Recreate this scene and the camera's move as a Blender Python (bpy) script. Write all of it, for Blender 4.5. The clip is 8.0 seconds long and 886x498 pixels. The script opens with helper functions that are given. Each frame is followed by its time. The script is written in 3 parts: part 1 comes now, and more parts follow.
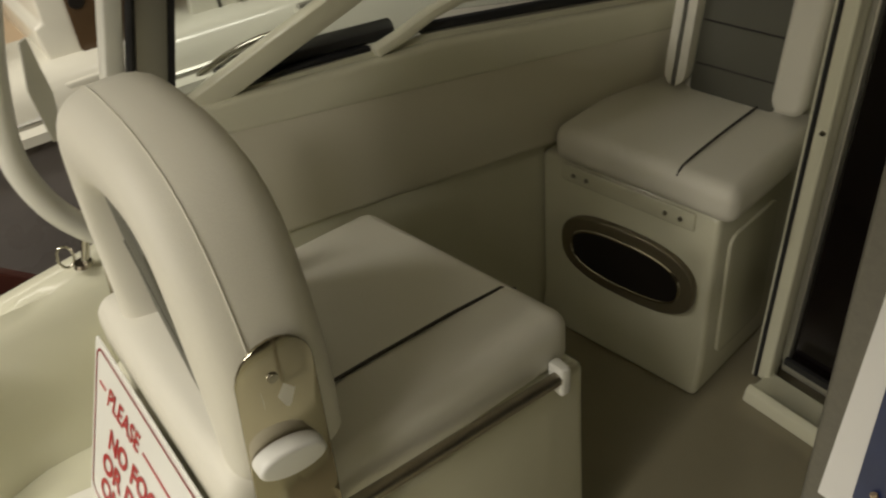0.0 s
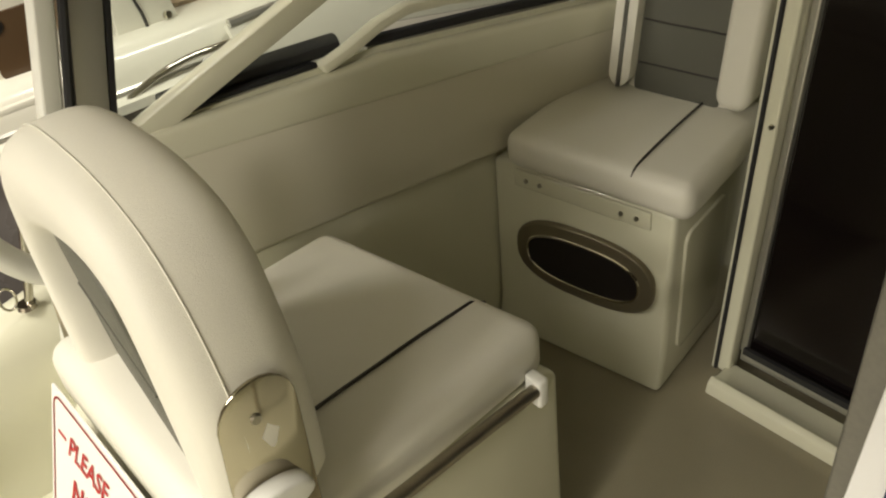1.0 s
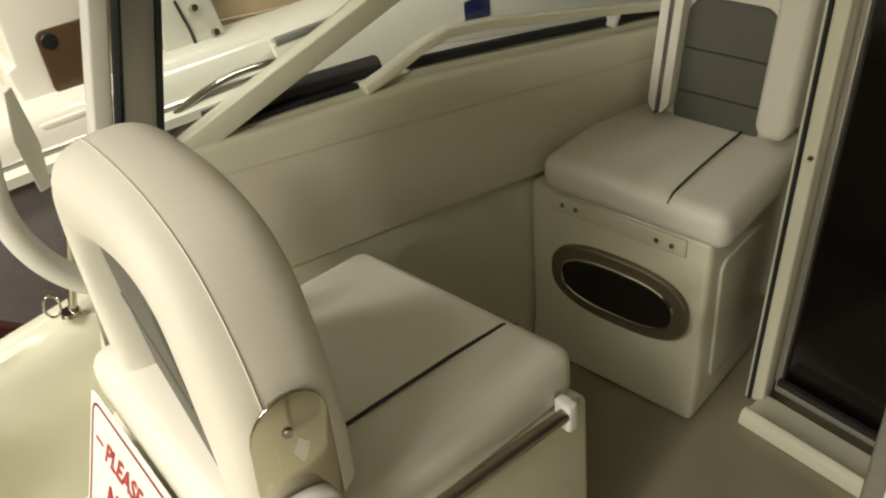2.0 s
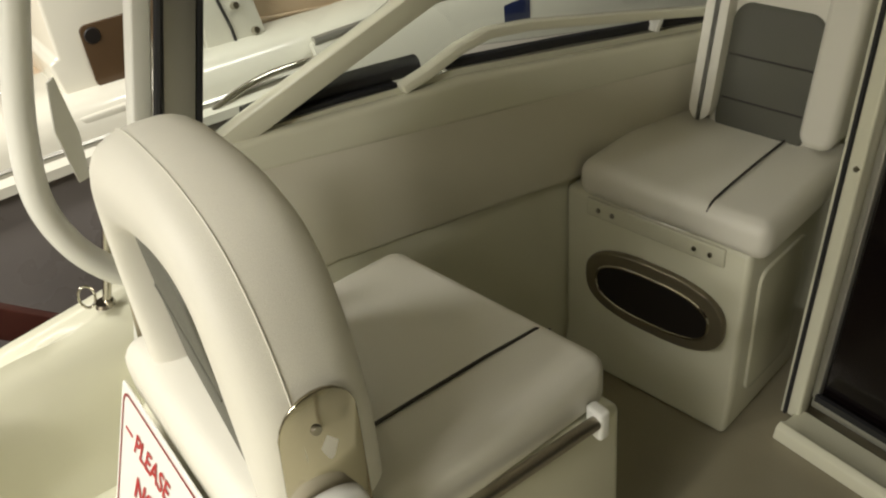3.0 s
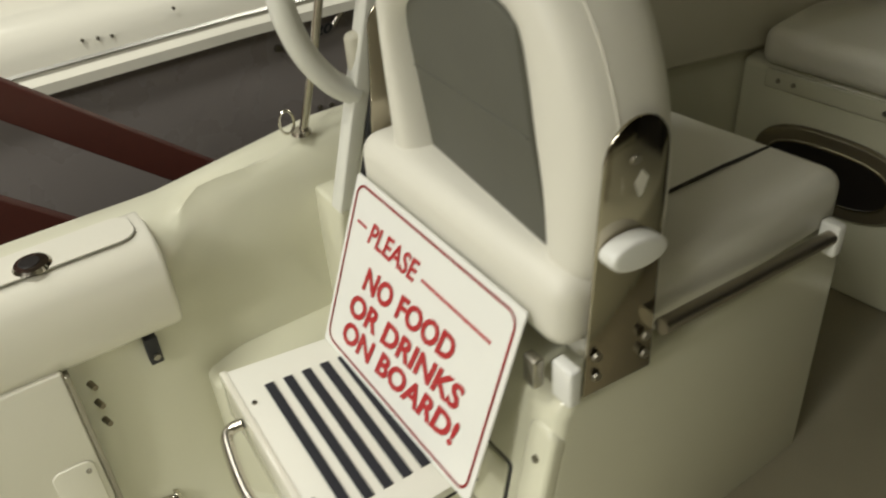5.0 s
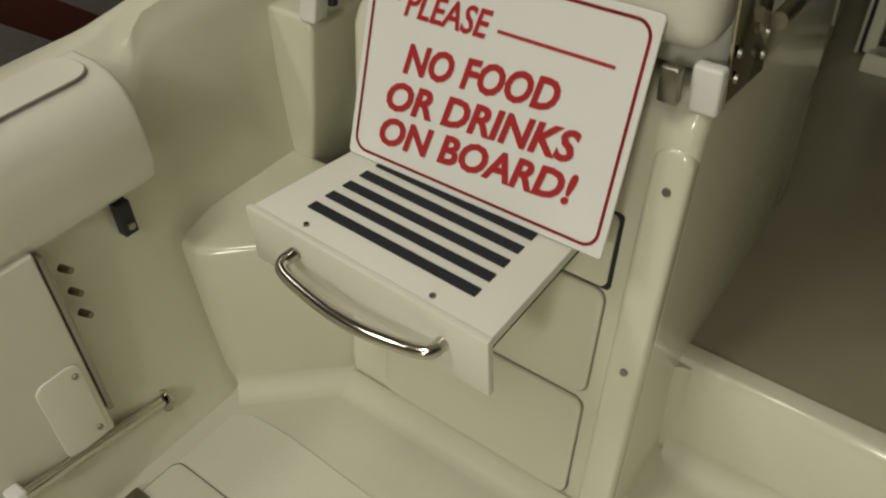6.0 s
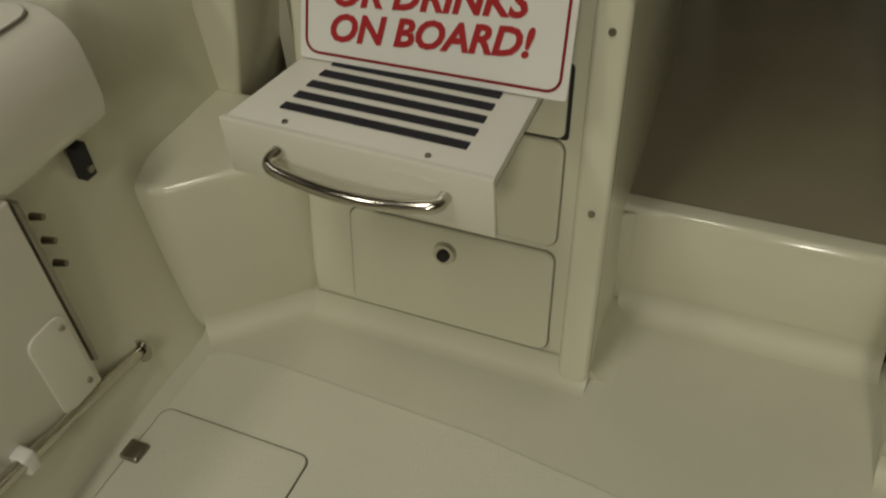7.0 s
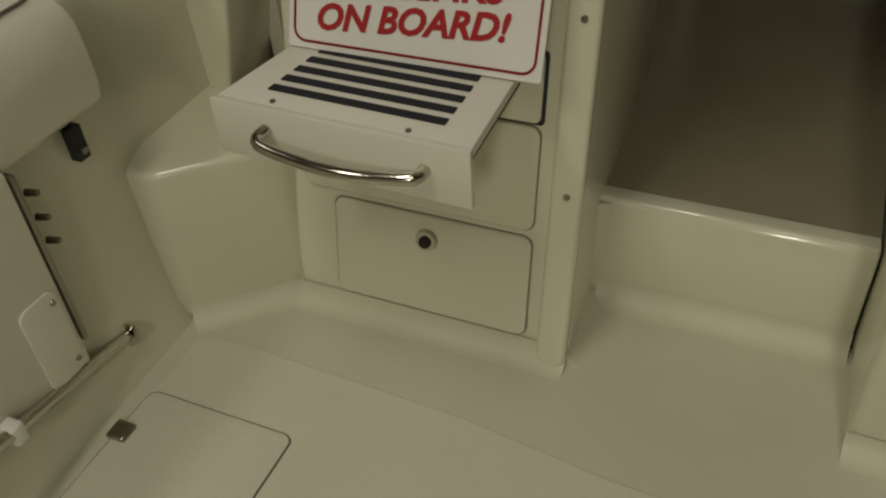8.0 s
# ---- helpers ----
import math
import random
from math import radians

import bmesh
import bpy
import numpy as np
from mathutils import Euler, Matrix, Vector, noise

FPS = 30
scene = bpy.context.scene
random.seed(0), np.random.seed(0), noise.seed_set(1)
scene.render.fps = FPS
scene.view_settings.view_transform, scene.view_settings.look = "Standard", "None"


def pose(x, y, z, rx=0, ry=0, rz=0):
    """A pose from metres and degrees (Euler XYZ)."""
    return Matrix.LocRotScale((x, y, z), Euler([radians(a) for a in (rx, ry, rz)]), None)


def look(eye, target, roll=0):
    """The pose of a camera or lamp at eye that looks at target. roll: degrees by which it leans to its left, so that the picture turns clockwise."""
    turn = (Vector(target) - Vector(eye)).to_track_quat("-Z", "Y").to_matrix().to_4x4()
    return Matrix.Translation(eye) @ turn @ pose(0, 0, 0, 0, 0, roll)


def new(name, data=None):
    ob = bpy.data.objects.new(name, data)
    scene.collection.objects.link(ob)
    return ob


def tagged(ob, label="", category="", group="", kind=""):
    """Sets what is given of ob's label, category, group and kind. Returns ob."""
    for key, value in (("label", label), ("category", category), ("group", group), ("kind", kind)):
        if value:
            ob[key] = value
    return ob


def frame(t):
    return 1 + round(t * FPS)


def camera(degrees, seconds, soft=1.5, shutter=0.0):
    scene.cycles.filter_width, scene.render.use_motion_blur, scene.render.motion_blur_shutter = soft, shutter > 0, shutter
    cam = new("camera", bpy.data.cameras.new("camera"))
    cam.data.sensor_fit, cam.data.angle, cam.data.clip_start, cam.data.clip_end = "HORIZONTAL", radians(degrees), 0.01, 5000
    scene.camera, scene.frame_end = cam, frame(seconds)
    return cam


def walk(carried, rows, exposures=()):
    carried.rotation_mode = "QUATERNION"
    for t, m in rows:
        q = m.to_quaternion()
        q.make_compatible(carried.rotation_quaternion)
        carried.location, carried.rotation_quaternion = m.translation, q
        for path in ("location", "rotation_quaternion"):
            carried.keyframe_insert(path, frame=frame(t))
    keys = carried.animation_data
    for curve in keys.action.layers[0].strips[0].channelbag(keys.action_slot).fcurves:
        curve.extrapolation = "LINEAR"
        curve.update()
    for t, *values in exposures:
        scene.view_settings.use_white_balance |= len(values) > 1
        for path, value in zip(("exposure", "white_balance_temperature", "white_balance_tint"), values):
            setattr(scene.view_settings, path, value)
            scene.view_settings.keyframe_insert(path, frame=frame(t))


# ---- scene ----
cam = camera(54.0, 8.0, soft=2.1, shutter=0.3)
PATH = [
    (0, (-0.008, -0.739, 1.846), (0.855, 0.606, 0.644), -6.4),
    (0.5, (-0.014, -0.692, 1.848), (0.967, 0.558, 0.634), -6.5),
    (1, (-0.028, -0.675, 1.854), (0.956, 0.575, 0.642), -6.8),
    (1.5, (-0.043, -0.675, 1.86), (0.93, 0.604, 0.669), -6.2),
    (2.8, (-0.009, -0.707, 1.876), (0.867, 0.668, 0.718), -7.8),
    (3, (-0.031, -0.676, 1.855), (0.857, 0.694, 0.7), -6.5),
    (3.5, (-0.022, -0.695, 1.843), (0.8, 0.719, 0.692), -7.3),
    (4, (-0.019, -0.737, 1.8), (0.685, 0.752, 0.664), -7.8),
    (4.5, (-0.109, -0.728, 1.664), (0.54, 0.761, 0.496), -5.9),
    (5, (-0.431, -0.618, 1.648), (0.396, 0.77, 0.47), -4.6),
    (5.2, (-0.597, -0.554, 1.58), (0.363, 0.734, 0.387), -2.6),
    (6.5, (-0.871, -0.254, 1.363), (0.338, 0.553, -0.01), -5.6),
    (7, (-1.066, -0.244, 1.328), (0.242, 0.424, -0.029), -5.4),
    (7.5, (-1.161, -0.241, 1.273), (0.189, 0.412, -0.049), -4.5),
    (8, (-1.157, -0.299, 1.29), (0.215, 0.368, -0.003), -4.3),
]
EXPOSURES = [(0, -0.40, 6500, 12), (0.4, -0.08, 6500, 12), (0.9, 0.40, 6500, 12), (1.7, 0.42, 6450, 12), (3.0, 0.30, 6200, 12), (3.6, 0.22, 5850, 11), (4.4, -0.03, 5850, 9), (5.2, -0.42, 6200, 9), (6.3, -1.22, 6350, 9), (8, -1.66, 6700, 9)]
walk(cam, [(t, look(eye, target, roll)) for t, eye, target, roll in PATH], exposures=EXPOSURES)

# ---- light ----
world = bpy.data.worlds.new("world")
scene.world = world
world.use_nodes = True
world.node_tree.nodes["Background"].inputs[0].default_value = (1.0, 0.92, 0.78, 1)
world.node_tree.nodes["Background"].inputs[1].default_value = 0.012


def unseen_lamp(x, y, z, sx, sy, watts):
    data = bpy.data.lights.new("unseen_light", "AREA")
    data.shape, data.size, data.size_y, data.energy, data.color = "RECTANGLE", sx, sy, watts, LAMP
    ob = new("unseen_light", data)
    ob.matrix_world = pose(x, y, z)
    return ob


LAMP = (1.0, 0.94, 0.80)
# Unseen area lamps, positions and watts set to brighten particular parts.
for x, y, watts in ((-3.0, -1.2, 45), (-3.0, 2.0, 100), (-0.7, 3.5, 18), (2.2, 0.4, 52), (-1.5, 0.6, 95)):
    unseen_lamp(x, y, 4.3, 1.6, 0.5, watts)
# Added low lamp aft; its light reaches under the roof to the cabin side.
unseen_lamp(-6.5, -1.5, 3.7, 2.4, 0.6, 410)


# ---- materials ----
def material(name, color, rough=0.5, metal=0.0, grain=0.0, grain_size=200.0, bump=0.0, coat=0.0, stain=0.0, stain_size=4.0, spread=0.0):
    m = bpy.data.materials.new(name)
    m.use_nodes = True
    nt = m.node_tree
    b = nt.nodes["Principled BSDF"]
    b.inputs["Roughness"].default_value, b.inputs["Metallic"].default_value = rough, metal
    b.inputs["Coat Weight"].default_value, b.inputs["Coat Roughness"].default_value = coat, 0.08
    co = nt.nodes.new("ShaderNodeTexCoord")

    def tex(size, detail=4.0):
        n = nt.nodes.new("ShaderNodeTexNoise")
        n.inputs["Scale"].default_value, n.inputs["Detail"].default_value = size, detail
        nt.links.new(co.outputs["Object"], n.inputs["Vector"])
        return n

    ramp = nt.nodes.new("ShaderNodeMix")
    ramp.data_type = "RGBA"
    ramp.inputs[6].default_value = (*color, 1)
    ramp.inputs[7].default_value = (*[c * (1 - stain) for c in color], 1)
    nt.links.new(tex(stain_size).outputs["Fac"], ramp.inputs[0])
    mul = nt.nodes.new("ShaderNodeMix")
    mul.data_type, mul.blend_type = "RGBA", "MULTIPLY"
    mul.inputs[0].default_value = grain
    fine = tex(grain_size, 2.0)
    nt.links.new(ramp.outputs[2], mul.inputs[6])
    nt.links.new(fine.outputs["Fac"], mul.inputs[7])
    nt.links.new(mul.outputs[2], b.inputs["Base Color"])
    if spread:
        r = nt.nodes.new("ShaderNodeMapRange")
        r.inputs["To Min"].default_value, r.inputs["To Max"].default_value = max(rough - spread, 0.02), rough + spread
        nt.links.new(tex(stain_size * 3).outputs["Fac"], r.inputs["Value"])
        nt.links.new(r.outputs[0], b.inputs["Roughness"])
    if bump:
        bp = nt.nodes.new("ShaderNodeBump")
        bp.inputs["Strength"].default_value, bp.inputs["Distance"].default_value = bump, 0.002
        nt.links.new(fine.outputs["Fac"], bp.inputs["Height"])
        nt.links.new(bp.outputs[0], b.inputs["Normal"])
    return m


GEL = material("cream_gelcoat", (0.74, 0.73, 0.58), 0.20, coat=0.5, stain=0.10, stain_size=3, spread=0.08)
GELW = material("white_gelcoat", (0.80, 0.78, 0.68), 0.18, coat=0.5, stain=0.06, stain_size=3, spread=0.06)
FILLET = material("moulded_fillet_gelcoat", (0.68, 0.67, 0.53), 0.48, grain=0.04, grain_size=300, bump=0.1, stain=0.12, stain_size=5, spread=0.1)
BOARD = material("grey_brushed_board", (0.20, 0.19, 0.17), 0.45, metal=0.5, grain=0.25, grain_size=220, stain=0.2, stain_size=8, spread=0.08)
DECK = material("nonskid_gelcoat", (0.68, 0.67, 0.54), 0.42, grain=0.12, grain_size=420, bump=0.35, stain=0.12, stain_size=5, spread=0.1)
DECK2 = material("pale_nonskid", (0.74, 0.73, 0.60), 0.5, grain=0.15, grain_size=380, bump=0.5, stain=0.10, stain_size=5, spread=0.1)
HELM = material("brown_grey_deck_coating", (0.34, 0.305, 0.215), 0.16, grain=0.15, grain_size=300, bump=0.2, stain=0.2, stain_size=6, spread=0.1)
VINYL = material("white_vinyl", (0.80, 0.78, 0.69), 0.42, grain=0.05, grain_size=650, bump=0.25, stain=0.06, stain_size=6, spread=0.07)
LINER = material("cream_vinyl_panel", (0.76, 0.73, 0.60), 0.38, grain=0.05, grain_size=500, bump=0.25, stain=0.12, stain_size=4, spread=0.06)
GREYV = material("grey_vinyl", (0.125, 0.125, 0.10), 0.6, grain=0.15, grain_size=700, bump=0.35, stain=0.15, stain_size=7)
PIPING = material("dark_piping", (0.05, 0.045, 0.04), 0.5, stain=0.2)
STEEL = material("polished_steel", (0.62, 0.59, 0.52), 0.13, metal=1.0, stain=0.12, stain_size=9, spread=0.06)
BRUSH = material("brushed_steel", (0.46, 0.42, 0.34), 0.42, metal=1.0, grain=0.2, grain_size=260, stain=0.15, stain_size=12, spread=0.08)
# Darker copy of the polished steel; the brackets' dark reflections are in its colour.
PLATE = material("dark_reflection_steel", (0.46, 0.42, 0.33), 0.11, metal=1.0, stain=0.12, stain_size=9, spread=0.04)
TREAD = material("satin_white_tread", (0.80, 0.79, 0.71), 0.42, stain=0.05, stain_size=6, grain=0.04, grain_size=300, bump=0.1)
# Dark brown for the added starboard blocker, so the bracket mirrors something dark.
BLOCKER = material("dark_brown_blocker", (0.06, 0.042, 0.028), 0.6, grain=0.2, grain_size=120, stain=0.3)
TINT = material("dark_tinted_glass", (0.006, 0.004, 0.004), 0.12, stain=0.3)
SCREW = material("screw_steel", (0.35, 0.33, 0.28), 0.3, metal=1.0, stain=0.2)
ALU = material("white_painted_aluminium", (0.78, 0.78, 0.72), 0.3, stain=0.06, stain_size=5, spread=0.05)
ANOD = material("anodised_aluminium", (0.55, 0.54, 0.50), 0.35, metal=0.8, stain=0.1, stain_size=8)
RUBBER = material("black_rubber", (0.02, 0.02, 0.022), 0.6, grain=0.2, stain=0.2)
PLASTIC = material("white_plastic", (0.82, 0.82, 0.78), 0.35, stain=0.05)
SIGNW = material("white_sign_board", (0.84, 0.84, 0.80), 0.3, stain=0.05, stain_size=8)
RED = material("red_sign_paint", (0.45, 0.025, 0.03), 0.4, stain=0.12, stain_size=25)
STRIP = material("black_grip_tape", (0.018, 0.02, 0.03), 0.75, grain=0.4, grain_size=900, bump=0.6, stain=0.3, stain_size=20)
# Near black: shade inside hollows put into the colour; also the dark latch.
DARK = material("dark_hollow_and_latch", (0.010, 0.007, 0.006), 0.5, stain=0.4)
BRONZE = material("bronze_trim", (0.22, 0.19, 0.13), 0.32, metal=0.55, stain=0.15, stain_size=12)
HULLGREY = material("grey_hull_paint", (0.30, 0.275, 0.265), 0.28, coat=0.3, stain=0.12, stain_size=2, spread=0.06)
BEAM = material("red_brown_beam", (0.085, 0.018, 0.012), 0.5, stain=0.25, stain_size=6, grain=0.2, grain_size=60)
TAN = material("tan_deck", (0.55, 0.42, 0.28), 0.5, stain=0.12, stain_size=5)
BROWN = material("brown_window", (0.10, 0.06, 0.03), 0.25, stain=0.3, stain_size=3)
CARPET = material("hall_carpet", (0.16, 0.13, 0.12), 0.9, grain=0.4, grain_size=150, bump=0.5, stain=0.3, stain_size=3)
WALLM = material("hall_wall", (0.55, 0.50, 0.42), 0.8, stain=0.1, grain=0.05)
CEILM = material("hall_ceiling", (0.40, 0.37, 0.32), 0.9, stain=0.15)
BLUE = material("blue_print", (0.02, 0.035, 0.13), 0.35, stain=0.5, stain_size=14)
PAPER = material("poster_paper", (0.78, 0.78, 0.80), 0.35, stain=0.04)
LETTER = material("dark_lettering", (0.03, 0.04, 0.05), 0.4)


def glass_material():
    m = bpy.data.materials.new("window_glass")
    m.use_nodes = True
    b = m.node_tree.nodes["Principled BSDF"]
    b.inputs["Base Color"].default_value = (0.90, 0.95, 0.92, 1)
    b.inputs["Transmission Weight"].default_value, b.inputs["Roughness"].default_value, b.inputs["IOR"].default_value = 1.0, 0.01, 1.45
    return m


GLASS = glass_material()


# ---- mesh helpers ----
def thing(name, label, category, group="", kind="", at=(0, 0, 0)):
    ob = new(name)
    ob.empty_display_size = 0.05
    ob.location = at
    return tagged(ob, label, category, group, kind)


def finish(bm, name, mat, smooth=40):
    bmesh.ops.recalc_face_normals(bm, faces=bm.faces)
    me = bpy.data.meshes.new(name)
    for f in bm.faces:
        f.smooth = True
    for e in bm.edges:
        if len(e.link_faces) == 2 and e.calc_face_angle(0) > radians(smooth):
            e.smooth = False
    bm.to_mesh(me)
    bm.free()
    me.materials.append(mat)
    return me


def part(name, bm, mat, parent, label="", smooth=40):
    ob = new(name, finish(bm, name, mat, smooth))
    ob.parent = parent
    ob.matrix_parent_inverse = Matrix.Translation(-parent.location) if parent.type == "EMPTY" else Matrix()
    return tagged(ob, label)


def lone(name, bm, mat, label, category, group="", kind="", smooth=40):
    return tagged(new(name, finish(bm, name, mat, smooth)), label, category, group, kind)


def box(x0, x1, y0, y1, z0, z1, bevel=0.0, seg=3):
    bm = bmesh.new()
    bmesh.ops.create_cube(bm, size=1)
    for v in bm.verts:
        v.co = Vector(((x0 + x1) / 2 + v.co.x * (x1 - x0), (y0 + y1) / 2 + v.co.y * (y1 - y0), (z0 + z1) / 2 + v.co.z * (z1 - z0)))
    if bevel:
        bmesh.ops.bevel(bm, geom=bm.edges[:], offset=bevel, segments=seg, profile=0.5, affect="EDGES", clamp_overlap=True)
    return bm


def prism(pts, a, b, axis="y", bevel=0.0, seg=3):
    """An outline in the plane across the axis, drawn out from a to b."""
    def put(p, d):
        return {"x": (d, p[0], p[1]), "y": (p[0], d, p[1]), "z": (p[0], p[1], d)}[axis]
    bm = bmesh.new()
    lo = [bm.verts.new(put(p, a)) for p in pts]
    hi = [bm.verts.new(put(p, b)) for p in pts]
    n = len(pts)
    bm.faces.new(lo)
    bm.faces.new(hi[::-1])
    for i in range(n):
        bm.faces.new((lo[i], hi[i], hi[(i + 1) % n], lo[(i + 1) % n]))
    bmesh.ops.recalc_face_normals(bm, faces=bm.faces)
    if bevel:
        rim = [e for e in bm.edges if e.calc_face_angle(0) > radians(35)]
        bmesh.ops.bevel(bm, geom=rim, offset=bevel, segments=seg, profile=0.5, affect="EDGES", clamp_overlap=True)
    return bm


def rounded(x0, x1, y0, y1, r, n=6):
    """The outline of a rectangle with round corners."""
    out = []
    for cx, cy, a in ((x1 - r, y1 - r, 0), (x0 + r, y1 - r, 90), (x0 + r, y0 + r, 180), (x1 - r, y0 + r, 270)):
        out += [(cx + r * math.cos(radians(a + 90 * i / n)), cy + r * math.sin(radians(a + 90 * i / n))) for i in range(n + 1)]
    return out


def smooth_path(pts, steps=6):
    """A curve through the points."""
    p = [Vector(q) for q in pts]
    p = [2 * p[0] - p[1], *p, 2 * p[-1] - p[-2]]
    out = []
    for i in range(1, len(p) - 2):
        for k in range(steps):
            t = k / steps
            a, b, c, d = p[i - 1], p[i], p[i + 1], p[i + 2]
            out.append(0.5 * (2 * b + (c - a) * t + (2 * a - 5 * b + 4 * c - d) * t * t + (3 * b - a - 3 * c + d) * t ** 3))
    return [*out, p[-2]]


def tube(pts, r, n=10, flat=1.0, bm=None):
    """A round bar along the points."""
    bm = bm or bmesh.new()
    pts = [Vector(p) for p in pts]
    rings, up = [], None
    for i, p in enumerate(pts):
        d = (pts[min(i + 1, len(pts) - 1)] - pts[max(i - 1, 0)]).normalized()
        if up is None:
            up = d.orthogonal().normalized()
        up = (up - d * up.dot(d)).normalized()
        side = d.cross(up)
        rings.append([bm.verts.new(p + r * (math.cos(2 * math.pi * k / n) * up + flat * math.sin(2 * math.pi * k / n) * side)) for k in range(n)])
    for a, b in zip(rings, rings[1:]):
        for k in range(n):
            bm.faces.new((a[k], a[(k + 1) % n], b[(k + 1) % n], b[k]))
    bm.faces.new(rings[0][::-1])
    bm.faces.new(rings[-1])
    return bm


def sheet(rows, thick=0.0):
    """A surface through rows of points, thickened if asked."""
    bm = bmesh.new()
    vs = [[bm.verts.new(p) for p in row] for row in rows]
    for a, b in zip(vs, vs[1:]):
        for k in range(len(a) - 1):
            bm.faces.new((a[k], a[k + 1], b[k + 1], b[k]))
    if thick:
        bmesh.ops.recalc_face_normals(bm, faces=bm.faces)
        bmesh.ops.solidify(bm, geom=bm.faces[:], thickness=thick)
    return bm


def disc(at, axis, r, depth, n=14, rx=1.0):
    """A short round piece standing off a face along the axis."""
    bm = bmesh.new()
    m = Matrix.Translation(at) @ Vector(axis).to_track_quat("Z", "Y").to_matrix().to_4x4()
    bmesh.ops.create_cone(bm, cap_ends=True, segments=n, radius1=r, radius2=r * 0.85, depth=depth, matrix=m)
    return bm


def screw(at, axis, parent, r=0.006, label=""):
    d = Vector(axis).normalized()
    head = part("screw", disc(Vector(at), axis, r, r * 0.6, 12), SCREW, parent, label)
    return head


def moved(bm, m):
    bmesh.ops.transform(bm, matrix=m, verts=bm.verts)
    return bm


# ---- the hall ----
lone("floor", box(-9, 11, -8, 9, -1.30, -1.20), CARPET, "dark patterned exhibition hall carpet", "floor", kind="structure")
lone("ceiling", box(-9, 11, -8, 9, 4.60, 4.70), CEILM, "pale exhibition hall ceiling above the boats", "ceiling", kind="structure")
lone("wall_north", box(-9, 11, 9.0, 9.2, -1.2, 4.6), WALLM, "plain beige hall wall", "wall", kind="structure")
lone("wall_south", box(-9, 11, -8.2, -8.0, -1.2, 4.6), WALLM, "plain beige hall wall", "wall", kind="structure")
lone("wall_west", box(-9.2, -9, -8, 9, -1.2, 4.6), WALLM, "plain beige hall wall", "wall", kind="structure")
lone("wall_east", box(11, 11.2, -8, 9, -1.2, 4.6), WALLM, "plain beige hall wall", "wall", kind="structure")

# ---- the boat's own shell ----
lone("cockpit_floor", box(-2.2, 0.20, -1.60, 0.84, -0.06, 0.0), DECK, "cream non-skid moulded cockpit floor", "floor", kind="structure")
lone("helm_deck", prism([(0.205, 0.0), (0.205, 0.225), (0.220, 0.24), (2.4, 0.24), (2.4, 0.0)], -0.50, 0.66), HELM, "grey glossy raised helm deck", "deck", kind="structure")
lone("deck_riser", prism([(0.188, 0.0), (0.194, 0.228), (0.207, 0.246), (0.245, 0.246), (0.245, 0.0)], -0.50, 0.035, bevel=0.006), GEL, "cream moulded step riser between cockpit and helm deck", "step", kind="structure")
lone("starboard_moulding", prism([(-0.05, 0.0), (-0.05, 0.50), (0.30, 0.62), (2.4, 0.62), (2.4, 0.0)], -1.60, -0.505, bevel=0.02), GEL, "cream moulded seat base across the passage", "moulding", kind="structure")


def taper(bm):
    """The cabin side draws in towards the bow."""
    for v in bm.verts:
        v.co.y += 0.04 - 0.14 * (v.co.x - 0.5)
    return bm


def settle(bm, turn=8.8):
    """The forward seat is turned a little to face the wheel."""
    c, n = math.cos(radians(turn)), math.sin(radians(turn))
    for v in bm.verts:
        d, w = v.co.x - 1.249, 0.019 + 0.873 * (v.co.y - 0.13)
        v.co.x, v.co.y = 1.250 + d * c - w * n, 0.14 + d * n + w * c
    return bm


def door_lean(bm):
    """The cabin door leans slightly inboard."""
    for v in bm.verts:
        v.co.y += 0.004 - 0.038 * (v.co.z - 0.26)
    return bm


# side liner and gunwale, one moulding
def gunwale_rows():
    rows = []
    for x in (-2.2, -1.4, -0.8, -0.5, -0.32, -0.24, -0.20, -0.17, -0.14, -0.11, -0.08, -0.04, 0.02, 0.1, 0.2, 0.32, 0.6, 1.0, 1.5, 2.0, 2.4):
        s = min(max((x + 0.22) / 0.16, 0), 1)
        s = s * s * (3 - 2 * s)
        out = 0.04 - 0.10 * max(x - 0.2, 0)
        zt = 0.745 + 0.055 * min(max((x + 0.15) / 0.4, 0), 1)
        yi, zi = 0.835 + 0.055 * s, 0.690 + 0.070 * s
        d = -0.12 * max(x - 0.3, 0)
        q = 0.04 * s
        prof = [(0.775 + q, -0.01), (0.782 + q, 0.015), (0.80 + q, 0.05), (0.815 + q, 0.2), (0.825 + q, 0.4), (0.832 + q, 0.55), (0.830 + 0.03 * s, zi - 0.04), (yi - 0.004, zi - 0.012), (yi + 0.008, zi + 0.012),
                (yi + 0.03, zt - 0.012), (yi + 0.05, zt), (0.93 + out, zt + 0.004), (0.945 + out, zt - 0.004), (0.952 + out, zt - 0.02), (0.955 + out, 0.6), (0.95 + out, 0.1), (0.85 + out, -0.6), (0.4, -0.95)]
        rows.append([(x, y + d, z) for y, z in prof])
    return rows


lone("side_liner", sheet(gunwale_rows()), GEL, "cream moulded cockpit side with rounded gunwale", "gunwale", kind="structure", smooth=60)

